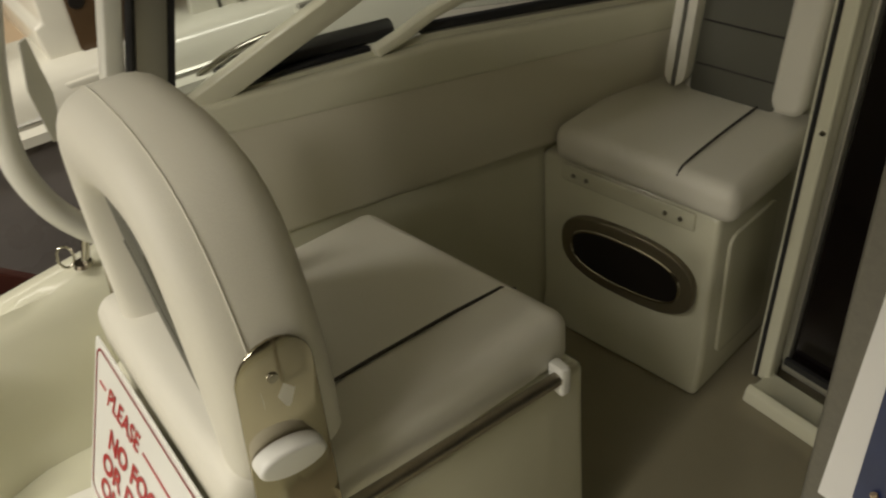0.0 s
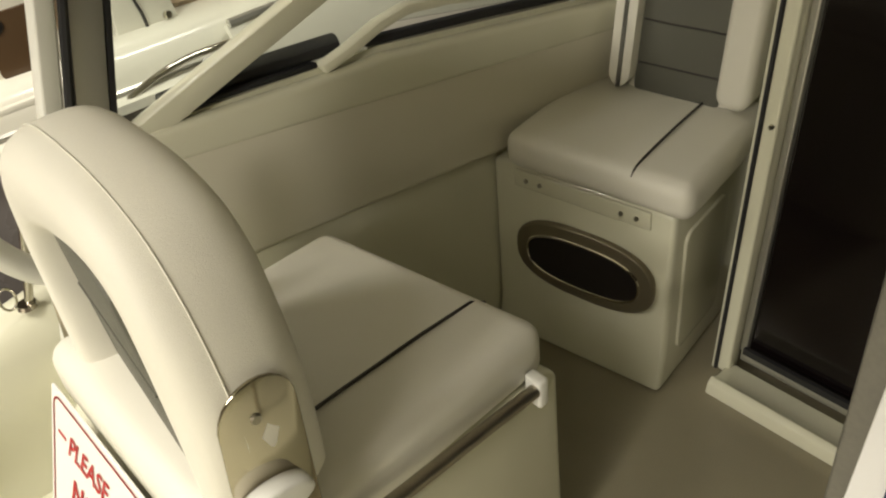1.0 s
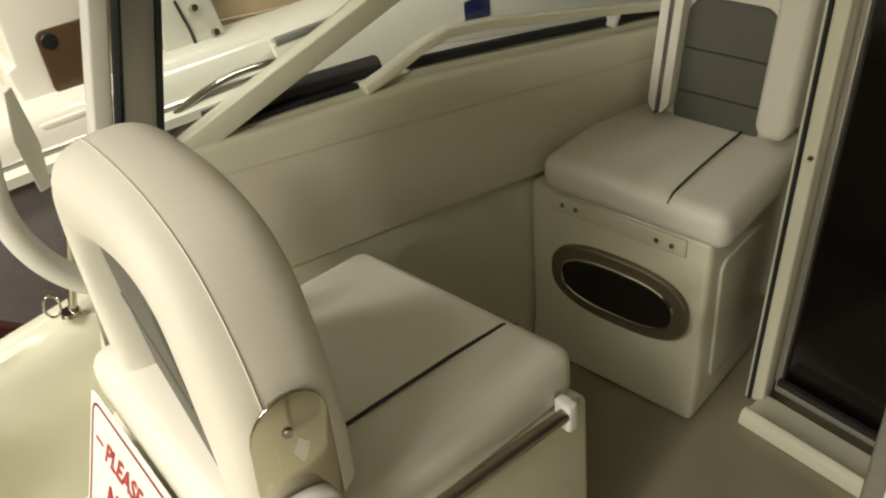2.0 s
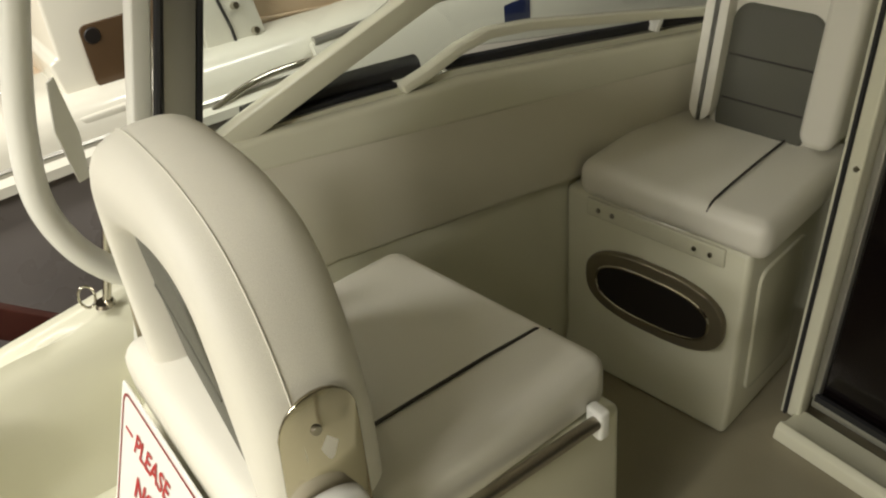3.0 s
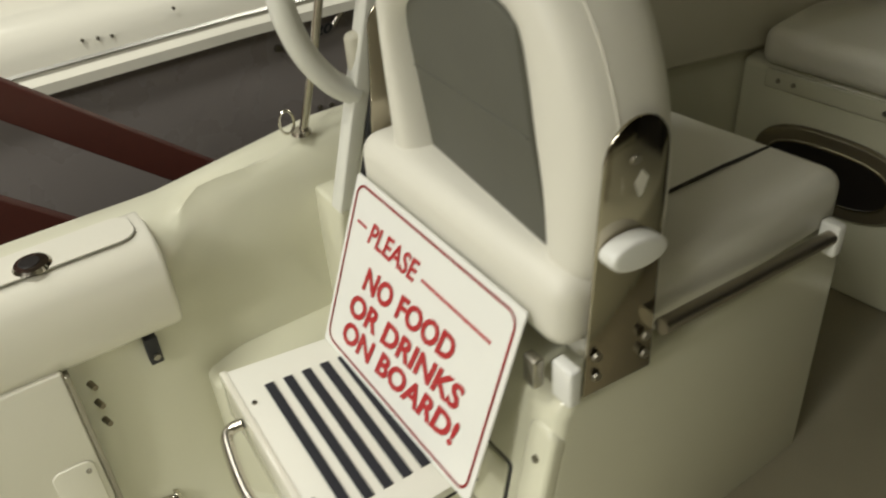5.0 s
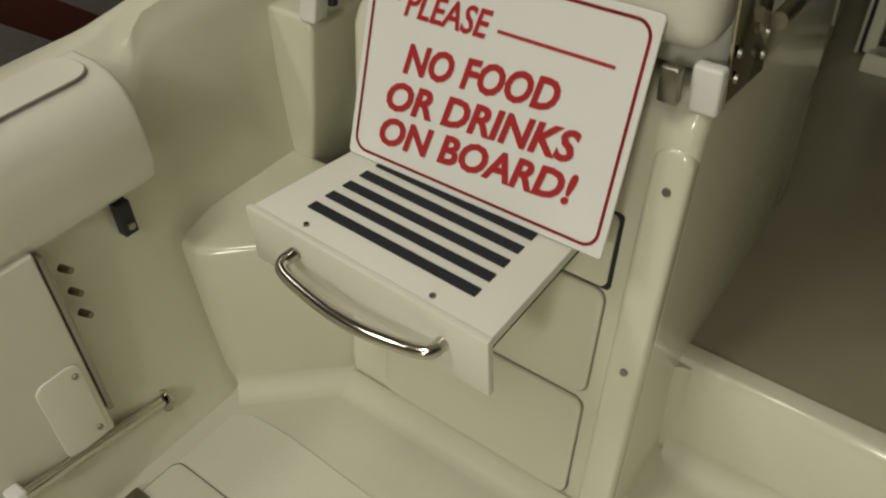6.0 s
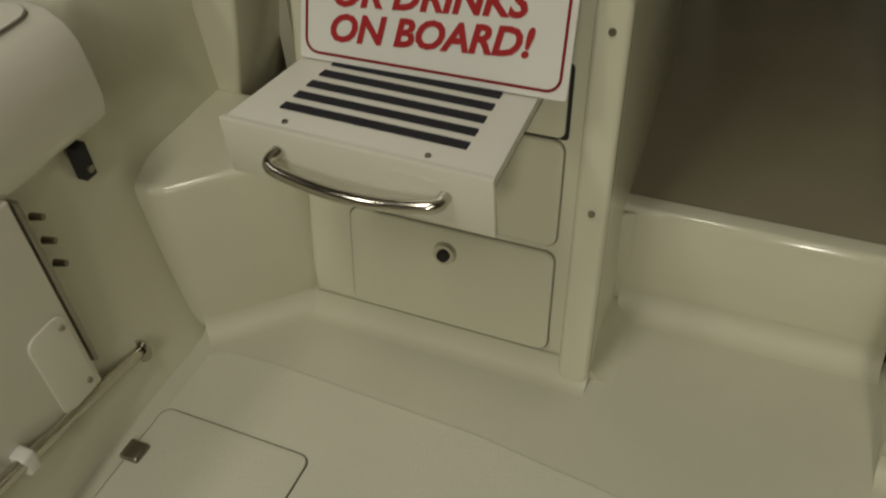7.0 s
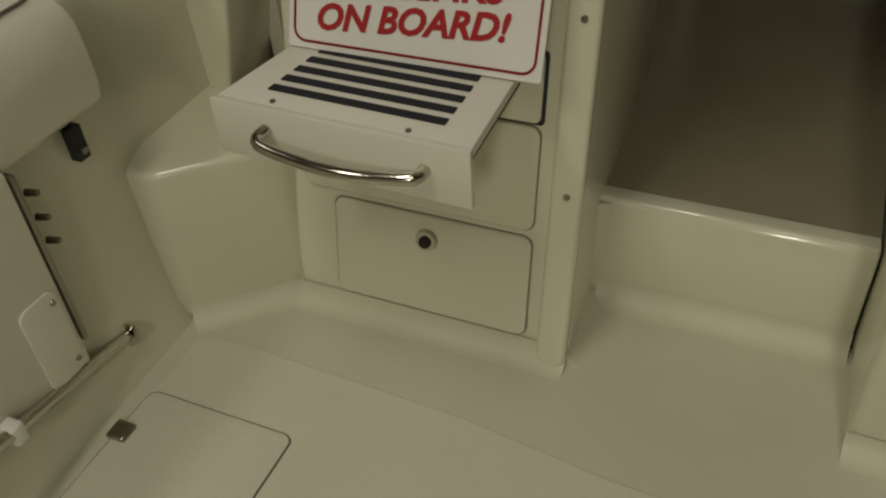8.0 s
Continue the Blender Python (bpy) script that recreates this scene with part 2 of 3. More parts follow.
# cabin side under the windows
side = [(0.31, 0.24), (0.31, 0.82), (0.41, 0.95), (0.405, 1.135), (0.50, 1.127), (0.84, 1.122), (0.92, 1.125), (1.52, 1.055), (2.4, 0.95), (2.4, 0.24)]
lone("wall_cabin_side", taper(prism(side, 0.70, 0.735)), GEL, "cream moulded cabin side below the windows", "wall", kind="structure")
lone("trim", taper(prism([(0.405, 1.062), (0.405, 1.13), (0.84, 1.112), (0.92, 1.115), (1.52, 1.045), (2.0, 0.985), (2.0, 0.925)], 0.665, 0.702, bevel=0.014, seg=4)), GEL, "rounded cream sill under the side windows", "trim", kind="structure")
panel = thing("wall_lining", "cream padded vinyl lining panel on the cabin side", "panel", kind="structure", at=(0.9, 0.66, 0.80))
part("padding", taper(prism([(0.22, 0.80), (0.22, 1.04), (0.45, 1.07), (1.0, 1.04), (1.55, 0.985), (1.62, 0.955), (1.63, 0.78), (1.2, 0.775), (0.6, 0.795)], 0.668, 0.70, bevel=0.012, seg=4)), LINER, panel)

# unseen roof over the helm, added to keep lamp light off it
lone("unseen_shade_roof", box(-0.30, 2.6, -1.75, 0.95, 2.02, 2.08, 0.02), GELW, "unseen white hardtop added to shade the helm", "roof", kind="structure")
lone("wall_cabin_starboard", box(-2.2, 2.4, -1.75, -1.60, -0.6, 0.75), GEL, "cream moulded starboard cockpit side", "wall", kind="structure")
# Added out of view: blocks side light and gives the bracket a dark reflection.
lone("wall_forward_blocker", box(0.0, 2.4, -1.74, -1.61, 0.62, 2.02), BLOCKER, "unseen dark brown starboard side added to darken the helm", "wall", kind="structure")
lone("wall_transom", box(-2.3, -2.2, -1.75, 1.0, -0.6, 0.75), GEL, "cream moulded transom", "wall", kind="structure")

# side windows: white frames, black seals, panes
win = thing("window_1", "cabin side window with white frame and black rubber seal", "window", kind="structure", at=(0.5, 0.7, 1.13))


def bar(pts, width, depth=0.030, y=0.695):
    """A flat frame bar along points (x, z), width across."""
    p = [Vector((a, b)) for a, b in pts]
    left, right = [], []
    for i, q in enumerate(p):
        d = (p[min(i + 1, len(p) - 1)] - p[max(i - 1, 0)]).normalized()
        n = Vector((-d.y, d.x)) * width / 2
        left.append(tuple(q + n)), right.append(tuple(q - n))
    return taper(prism(left + right[::-1], y - depth / 2, y + depth / 2, bevel=0.005, seg=2))


part("window_frame", bar([(0.425, 1.120), (0.80, 1.268), (1.05, 1.365)], 0.046, 0.036), GEL, win, "white diagonal window frame")
part("window_frame", bar([(0.80, 1.122), (0.86, 1.140), (0.935, 1.170), (1.00, 1.184), (1.10, 1.174), (1.46, 1.104), (1.9, 1.012)], 0.021, 0.030), GEL, win)
part("window_frame", bar([(1.43, 1.070), (1.445, 1.10)], 0.014, 0.03), ALU, win)
part("fender", taper(tube(smooth_path([(0.50, 0.735, 1.146), (0.62, 0.735, 1.152), (0.74, 0.735, 1.150), (0.86, 0.735, 1.146)]), 0.021, 12)), RUBBER, win, "thick black rubber roll")
part("seal", bar([(0.50, 1.133), (0.66, 1.133), (0.80, 1.127)], 0.012, 0.02, 0.712), RUBBER, win, "black rubber seal")
part("seal", bar([(0.91, 1.137), (1.2, 1.107), (1.5, 1.07), (1.8, 1.035)], 0.020, 0.02, 0.712), RUBBER, win, "black rubber seal")
part("seal", bar([(0.50, 1.138), (0.83, 1.263)], 0.008, 0.02, 0.712), RUBBER, win, "black rubber seal")
pane = part("pane", taper(prism([(0.50, 1.135), (0.88, 1.125), (0.95, 1.16), (1.9, 1.01), (2.2, 0.98), (2.2, 1.9), (1.05, 1.36)], 0.716, 0.720)), GLASS, win)
pane.visible_shadow = False

aft = thing("window_2", "fixed quarter window with white post and black rubber edge", "window", kind="structure", at=(0.2, 0.75, 0.74))


def lean(bm, k=0.28, z0=0.72, y=0.0):
    for v in bm.verts:
        v.co.x += k * (v.co.z - z0)
        v.co.y += y
    return bm


part("post", lean(box(0.150, 0.186, 0.735, 0.775, 0.692, 1.70, 0.005)), ALU, aft, "white painted window post")
part("seal", lean(tube(smooth_path([(0.196, 0.735, 0.71), (0.198, 0.737, 0.8), (0.193, 0.735, 0.9), (0.198, 0.737, 1.05), (0.194, 0.735, 1.2), (0.199, 0.737, 1.5), (0.196, 0.736, 1.68)]), 0.009, 8)), RUBBER, aft, "wavy black rubber edging")
part("frame", lean(box(0.205, 0.266, 0.738, 0.770, 0.80, 1.70, 0.004)), ANOD, aft, "grey window frame strip")
part("seal", lean(box(0.268, 0.281, 0.74, 0.768, 0.80, 1.70, 0.003)), RUBBER, aft, "dark window gasket")
quarter = part("pane", prism([(0.29, 0.80), (0.42, 0.92), (0.42, 1.12), (1.05, 1.36), (0.98, 1.6), (0.56, 1.68), (0.30, 0.95)], 0.752, 0.756), GLASS, aft)
quarter.visible_shadow = False

lone("post_plinth", prism([(0.88, 0.24), (0.88, 0.694), (0.775, 0.694), (0.752, 0.675), (0.785, 0.50), (0.82, 0.34)], 0.15, 0.34, "x", 0.010, 3), GEL, "cream moulded corner under the window post", "moulding", kind="structure")

# white grab tube beside the post
grab = thing("grab_rail", "thick white curved grab rail on the window post", "rail", at=(0.2, 0.75, 0.93))
part("tube", tube(smooth_path([(0.222, 0.755, 0.925), (0.175, 0.757, 0.965), (0.130, 0.760, 1.04), (0.108, 0.762, 1.14), (0.125, 0.762, 1.26), (0.165, 0.762, 1.40), (0.24, 0.762, 1.62)], 8), 0.024, 14), ALU, grab)

part("plate", prism([(0.192, 1.315), (0.176, 1.231), (0.184, 1.129), (0.205, 1.133), (0.214, 1.217), (0.206, 1.321)], 0.792, 0.800, bevel=0.002), ALU, grab, "white flat bracket plate")

def turn_seat(bm):
    """The helm seat draws away and down a little towards its front."""
    for v in bm.verts:
        k = min(max((v.co.x - 0.2) / 0.47, 0), 1.1)
        v.co.x += k * (0.03 - 0.16 * (v.co.y - 0.14))
        v.co.y += 0.035 * k
        v.co.z -= 0.020 * k * min(max((v.co.z - 0.3) / 0.4, 0), 1)
    return bm


# ---- helm seat base ----
base = thing("pilot_cabinet", "cream moulded helm seat base with steel rail and step locker", "cabinet", at=(0.3, 0.3, 0))
prof = [(-0.030, 0.0), (-0.022, 0.10), (0.075, 0.60), (0.098, 0.755), (0.118, 0.79), (0.70, 0.795), (0.71, 0.24), (0.71, 0.0)]
part("body", turn_seat(prism(prof, 0.0, 0.60, bevel=0.020, seg=4)), GEL, base)


def aft_x(z):
    """Where the raked aft face lies at a height."""
    return -0.022 + (z - 0.10) * 0.097 / 0.50


def raked(y0, y1, z0, z1, off0, off1, r=0.0, bevel=0.0, seg=2):
    """A plate on the raked aft face, from off0 to off1 in front of it."""
    pts = rounded(y0, y1, z0, z1, r) if r else [(y0, z0), (y1, z0), (y1, z1), (y0, z1)]
    bm = prism(pts, -off1, -off0, "x", bevel, seg)
    for v in bm.verts:
        v.co.x += aft_x(v.co.z)
    return bm


part("flange", raked(0.000, 0.058, 0.0, 0.735, -0.02, 0.011, 0.026, 0.010, 5), GEL, base, "rounded cream flange with two screws")
for z in (0.369, 0.675):
    screw((aft_x(z) - 0.013, 0.027, z), (-1, 0, 0.2), base, 0.0065)
door = part("door", raked(0.085, 0.495, 0.055, 0.268, -0.004, 0.006, 0.02, 0.003), GEL, base, "cream locker door with round latch")
part("seam", raked(0.0825, 0.4975, 0.0525, 0.2705, -0.006, 0.0015, 0.021), SCREW, base, "dark door gap")
part("drawer_front", raked(0.085, 0.560, 0.283, 0.480, -0.004, 0.006, 0.02, 0.003), GEL, base)
part("seam", raked(0.0825, 0.5625, 0.2805, 0.4825, -0.006, 0.0015, 0.021), SCREW, base, "dark drawer gap")
# black sheet in place of a hollow: the gap's shade as colour
part("recess_shade", raked(0.080, 0.5625, 0.4835, 0.612, -0.006, 0.0015, 0.008), RUBBER, base, "black sheet for the shaded gap behind the step")
part("locker_front", raked(0.0865, 0.558, 0.487, 0.608, -0.004, 0.005, 0.012, 0.003), GEL, base)
part("latch_ring", disc((aft_x(0.22) - 0.010, 0.294, 0.22), (-1, 0, 0.2), 0.024, 0.012, 24), STEEL, door, "chrome ring latch")
part("latch", disc((aft_x(0.22) - 0.016, 0.294, 0.22), (-1, 0, 0.2), 0.014, 0.010, 18), DARK, door)

rail = part("rail", tube([(0.262, -0.013, 0.852), (0.668, 0.016, 0.802)], 0.0122, 14), BRUSH, base, "stainless steel hand rail")
part("rail_bracket", box(0.669, 0.692, 0.004, 0.040, 0.764, 0.824, 0.006), PLASTIC, base, "white plastic rail bracket")
part("rail_bracket", box(0.106, 0.127, -0.010, 0.030, 0.785, 0.850, 0.005), PLASTIC, base, "white plastic block")
part("hinge", box(0.083, 0.10, 0.035, 0.062, 0.80, 0.85, 0.004), SCREW, base, "grey metal hinge")


def cove(a, b, side, r=0.03, up=(0, 0, 1), n=6):
    """A hollow fillet along a line on the floor; side points away from the wall."""
    a, b, d, u = Vector(a), Vector(b), Vector(side).normalized(), Vector(up)
    arc = [r * (1 - math.sin(math.pi / 2 * i / n)) * d + r * (1 - math.cos(math.pi / 2 * i / n)) * u for i in range(n + 1)]
    ring = [-0.004 * d - 0.004 * u] + arc
    bm = bmesh.new()
    lo, hi = [bm.verts.new(a + q) for q in ring], [bm.verts.new(b + q) for q in ring]
    k = len(ring)
    for i in range(k):
        bm.faces.new((lo[i], hi[i], hi[(i + 1) % k], lo[(i + 1) % k]))
    bm.faces.new(lo[::-1]), bm.faces.new(hi)
    return bm


lone("floor_fillet", cove((-0.030, 0.0, 0), (-0.030, 0.592, 0), (-1, 0, 0), 0.045, n=10), FILLET, "moulded fillet along the seat base", "trim", kind="structure")
lone("floor_fillet", cove((-0.178, 0.78, 0), (-0.005, 0.592, 0), (-0.74, -0.68, 0), 0.05, n=10), FILLET, "moulded fillet along the ledge", "trim", kind="structure")
lone("floor_fillet", cove((0.189, -0.50, 0), (0.189, 0.0, 0), (-1, 0, 0), 0.05, n=10), FILLET, "moulded fillet under the step riser", "trim", kind="structure")
lone("floor_fillet", cove((-0.03, 0.004, 0), (0.19, 0.017, 0), (0, -1, 0), 0.05, n=10), FILLET, "moulded fillet along the seat base", "trim", kind="structure")
lone("corner_fillet", cove((0.191, 0.018, 0.0), (0.191, 0.018, 0.240), (-1, 0, 0), 0.035, (0, -1, 0), 8), FILLET, "moulded upright fillet between seat base and step riser", "trim", kind="structure")
lone("floor_fillet", cove((-0.052, -1.2, 0), (-0.052, -0.505, 0), (-1, 0, 0), 0.045, n=10), FILLET, "moulded fillet along the moulding", "trim", kind="structure")
lone("floor_pad", prism([(-2.1, -1.5), (-0.30, -1.5), (-0.262, -0.15), (-0.225, 0.15), (-0.208, 0.60), (-0.215, 0.70), (-0.235, 0.735), (-2.1, 0.735)], 0.0, 0.003, "z", 0.001, 1), DECK2, "pale non-skid pad on the cockpit floor", "floor", kind="structure")

# ---- helm seat cushion, aft pad, backrest ----
seat = thing("pilot_chair", "white vinyl pilot chair with flip-over backrest on steel brackets", "chair", at=(0.4, 0.27, 0.795))


def pad(x0, x1, y0, y1, z0, z1, r, puff=0.006, seg=5):
    bm = box(x0, x1, y0, y1, z0, z1, r, seg)
    cx, cy = (x0 + x1) / 2, (y0 + y1) / 2
    for v in bm.verts:
        u, w = (v.co.x - cx) / (x1 - x0) * 2, (v.co.y - cy) / (y1 - y0) * 2
        if v.co.z > (z0 + z1) / 2:
            v.co.z += puff * (1 - u * u) * (1 - w * w)
    return bm


cushion = part("cushion", turn_seat(pad(0.16, 0.685, 0.010, 0.512, 0.797, 0.912, 0.034)), VINYL, seat, "white vinyl seat cushion with dark piping")
part("piping", turn_seat(tube([(0.22, 0.150, 0.914), (0.40, 0.146, 0.9165), (0.55, 0.142, 0.916), (0.655, 0.138, 0.912), (0.684, 0.137, 0.892)], 0.0032, 6)), PIPING, cushion)
part("aft_pad", pad(0.108, 0.225, 0.014, 0.545, 0.852, 0.972, 0.036), VINYL, seat, "white vinyl pad along the aft edge")

# outer and inner edge of the bolster, from the foot of one leg over the top to the other
bolster = [((0.030, 0.940), (0.088, 0.940)), ((0.012, 0.965), (0.105, 0.960)), ((0.006, 1.05), (0.122, 1.05)), ((0.012, 1.13), (0.145, 1.13)), ((0.038, 1.21), (0.160, 1.20)),
           ((0.080, 1.28), (0.172, 1.245)), ((0.14, 1.332), (0.205, 1.262)), ((0.23, 1.362), (0.26, 1.254)), ((0.33, 1.370), (0.33, 1.236)), ((0.42, 1.364), (0.40, 1.213)),
           ((0.475, 1.335), (0.44, 1.195)), ((0.500, 1.27), (0.455, 1.17)), ((0.502, 1.18), (0.451, 1.12)), ((0.494, 1.08), (0.438, 1.06)), ((0.484, 0.965), (0.418, 0.965))]


def mid_x(z):
    """The bolster's middle plane leans a little forward."""
    return 0.220 + 0.03 * (z - 1.0)


def arch(n=28):
    """A soft oval section led along the bolster's two edges."""
    out = smooth_path([(0, *o) for o, i in bolster], 4)
    inn = smooth_path([(0, *i) for o, i in bolster], 4)
    bm, rings = bmesh.new(), []
    for k, (o, i) in enumerate(zip(out, inn)):
        c, h = (o + i) / 2, (o - i) / 2
        deep = 0.081 * min(1, 0.72 + 0.14 * k / 2)
        ring_ = []
        for m in range(n):
            a = 2 * math.pi * m / n
            u, w = math.cos(a), math.sin(a)
            u, w = math.copysign(abs(u) ** 0.72, u), math.copysign(abs(w) ** 0.72, w)
            p = c + h * u
            ring_.append(bm.verts.new((mid_x(p.z) + deep * w, p.y, p.z)))
        rings.append(ring_)
    for a, b in zip(rings, rings[1:]):
        for m in range(n):
            bm.faces.new((a[m], a[(m + 1) % n], b[(m + 1) % n], b[m]))
    bm.faces.new(rings[0][::-1])
    bm.faces.new(rings[-1])
    return bm


back = part("backrest", arch(), VINYL, seat, "white vinyl arched backrest bolster", smooth=75)


def swing(bm):
    """The centre panel lies deeper towards its outboard edge and bulges softly."""
    for v in bm.verts:
        v.co.x += 0.10 * (v.co.y - 0.12) - 0.05 * (v.co.z - 1.0)
    return bm


part("back_panel", swing(prism([(0.085, 0.950), (0.46, 0.950), (0.468, 1.12), (0.466, 1.20), (0.42, 1.225), (0.30, 1.258), (0.20, 1.275), (0.15, 1.26), (0.125, 1.12)], 0.154, 0.260, "x", 0.006, 2)), GREYV, back, "grey vinyl centre panel")
plate = [(0.128, 0.795), (0.250, 0.785), (0.255, 1.118)] + [(0.203 + 0.052 * math.cos(radians(a)), 1.122 + 0.052 * math.sin(radians(a))) for a in range(10, 171, 16)] + [(0.151, 1.118)]


def tip(bm):
    """The bracket follows the backrest's lean."""
    for v in bm.verts:
        v.co.x += 0.05 * max(v.co.z - 0.85, 0)
        v.co.y += 0.07 * max(v.co.z - 0.85, 0)
    return bm


bracket = part("bracket", tip(prism(plate, -0.010, -0.005, bevel=0.0015, seg=2)), PLATE, seat, "stainless steel backrest bracket")
part("bracket", tip(prism(plate, 0.540, 0.545, bevel=0.0015, seg=2)), PLATE, seat, "stainless steel backrest bracket")
for x, z in ((0.212, 1.122), (0.150, 0.857), (0.151, 0.822), (0.238, 0.847), (0.238, 0.815)):
    screw((x, -0.0115 + 0.07 * max(z - 0.85, 0), z), (0, -1, 0), bracket, 0.0075)


def knob():
    bm = prism([(0.200 + 0.047 * math.cos(2 * math.pi * i / 28), 1.008 + 0.023 * math.sin(2 * math.pi * i / 28)) for i in range(28)], -0.026, 0.004, bevel=0.006)
    return moved(bm, Matrix.Translation((0.200, 0, 1.008)) @ Matrix.Rotation(radians(8), 4, "Y") @ Matrix.Translation((-0.200, 0, -1.008)))


part("knob", knob(), PLASTIC, bracket, "oval white plastic pivot knob")

part("seam", tube(smooth_path([(mid_x(o[1]) - 0.030, o[0] + 0.004 * (i[0] - o[0]), o[1] + 0.004 * (i[1] - o[1])) for o, i in bolster[2:13]], 4), 0.0011, 5), VINYL, back, "stitched seam")
crease = part("crease", swing(tube([(0.1535, 0.13, 1.12), (0.1535, 0.28, 1.112), (0.1535, 0.455, 1.10)], 0.002, 6)), GREYV, back, "stitched crease")

# ---- pull-out step ----
def narrowed(bm):
    """The step narrows and turns a little towards the seat base."""
    for v in bm.verts:
        v.co.y = 0.325 + (v.co.y - 0.325) * (1 - 0.42 * (v.co.x + 0.2)) - 0.06 * (v.co.x + 0.2)
        v.co.x += 0.035 * (v.co.y - 0.33)
    return bm


step = thing("pull_out_step", "white pull-out boarding step with black grip strips and steel handle", "step", at=(-0.1, 0.33, 0.50))
part("tread", narrowed(box(-0.206, 0.045, 0.104, 0.550, 0.582, 0.600, 0.003, 2)), TREAD, step)
front = part("front_panel", narrowed(box(-0.216, -0.204, 0.102, 0.553, 0.500, 0.602, 0.002, 2)), GELW, step)
part("side_panel", narrowed(box(-0.204, 0.045, 0.534, 0.546, 0.52, 0.582)), GELW, step)
part("side_strip", narrowed(box(-0.204, 0.045, 0.112, 0.122, 0.565, 0.582)), RUBBER, step, "dark strip under the tread's side")
for i in range(5):
    x = -0.161 + 0.0335 * i
    part("grip_strip", narrowed(box(x, x + 0.0165, 0.164, 0.482, 0.6005, 0.603)), STRIP, step, "black grip strip")
for x, y in ((-0.196, 0.210), (-0.186, 0.450)):
    screw((x, y, 0.6015), (0, 0, 1), step, 0.005)
hb = [(-0.214, 0.452, 0.566), (-0.236, 0.456, 0.561), (-0.250, 0.436, 0.557), (-0.262, 0.36, 0.553), (-0.265, 0.31, 0.552), (-0.262, 0.26, 0.552), (-0.250, 0.196, 0.553), (-0.238, 0.178, 0.554), (-0.214, 0.176, 0.556)]
part("handle", tube(smooth_path(hb, 5), 0.0105, 12), STEEL, front, "curved chrome handle")

# ---- sign ----
SW, SH = 0.455, 0.326
sign = thing("sign", "white sign with red border and lettering leaning against the seat base", "sign", at=(0, 0.3, 0.604))
up = Vector((0.105, 0, 0.286)).normalized()
SIGN = Matrix(((0, up.x, -up.z, -0.017), (-1, 0, 0, 0.521), (0, up.z, up.x, 0.6035), (0, 0, 0, 1)))


def on_sign(bm):
    return moved(bm, SIGN)


part("board", on_sign(prism(rounded(0, SW, 0, SH, 0.006, 3), -0.004, 0.0, "z", 0.001, 1)), SIGNW, sign)


def ring(a, b, r, w):
    bm = bmesh.new()
    o = [bm.verts.new((x, y, 0.0012)) for x, y in rounded(a, SW - a, b, SH - b, r)]
    i = [bm.verts.new((x, y, 0.0012)) for x, y in rounded(a + w, SW - a - w, b + w, SH - b - w, r - w)]
    for k in range(len(o)):
        bm.faces.new((o[k], o[(k + 1) % len(o)], i[(k + 1) % len(o)], i[k]))
    bmesh.ops.solidify(bm, geom=bm.faces[:], thickness=0.0008)
    return on_sign(bm)


part("border", ring(0.010, 0.010, 0.024, 0.0045), RED, sign, "red painted border")


def words(text, x, y, size, width, parent, mat, m, bold=0.012, shear=0.28, name="lettering", rise=0.0):
    """Built-in letters, fitted to a width, lying on the plane m."""
    cu = bpy.data.curves.new(name, "FONT")
    cu.body, cu.size, cu.shear, cu.offset, cu.extrude, cu.resolution_u = text, 1.0, shear, bold, 0.0, 3
    tmp = bpy.data.objects.new(name, cu)
    scene.collection.objects.link(tmp)
    bpy.context.view_layer.update()
    me = bpy.data.meshes.new_from_object(tmp.evaluated_get(bpy.context.evaluated_depsgraph_get()))
    bpy.data.objects.remove(tmp)
    bm = bmesh.new()
    bm.from_mesh(me)
    xs, ys = [v.co.x for v in bm.verts], [v.co.y for v in bm.verts]
    for v in bm.verts:
        v.co = Vector((x + (v.co.x - min(xs)) / (max(xs) - min(xs)) * width, y + (v.co.y - min(ys)) / (max(ys) - min(ys)) * size, 0.0016))
    moved(bm, m @ Matrix.Translation((x, y, 0)) @ Matrix.Rotation(radians(rise), 4, "Z") @ Matrix.Translation((-x, -y, 0)))
    bmesh.ops.remove_doubles(bm, verts=bm.verts, dist=1e-6)
    return part(name, bm, mat, parent, "lettering: " + text.lower())


words("PLEASE", 0.070, 0.231, 0.040, 0.150, sign, RED, SIGN, 0.019, rise=1)
words("NO FOOD", 0.083, 0.150, 0.046, 0.262, sign, RED, SIGN, 0.034, rise=4)
words("OR DRINKS", 0.062, 0.089, 0.046, 0.328, sign, RED, SIGN, 0.034, rise=4)
words("ON BOARD!", 0.058, 0.033, 0.046, 0.342, sign, RED, SIGN, 0.034, rise=3.8)
part("rule", on_sign(box(0.030, 0.060, 0.250, 0.2545, 0.0004, 0.0014)), RED, sign)
part("rule", on_sign(box(0.230, 0.408, 0.247, 0.2515, 0.0004, 0.0014)), RED, sign)

# ---- moulded ledge, side locker, pod ----
lone("moulded_ledge", prism([(-0.178, 0.785), (-0.165, 0.762), (-0.02, 0.604), (0.0, 0.592), (0.16, 0.592), (0.16, 0.90), (-0.178, 0.90)], 0.0, 0.375, "z", 0.018, 4), GEL, "cream moulded ledge beside the seat base", "ledge", kind="structure")
pod = thing("coaming_pod", "white moulded bolster under the gunwale with chrome rod holder", "moulding", at=(-0.8, 0.84, 0.53))
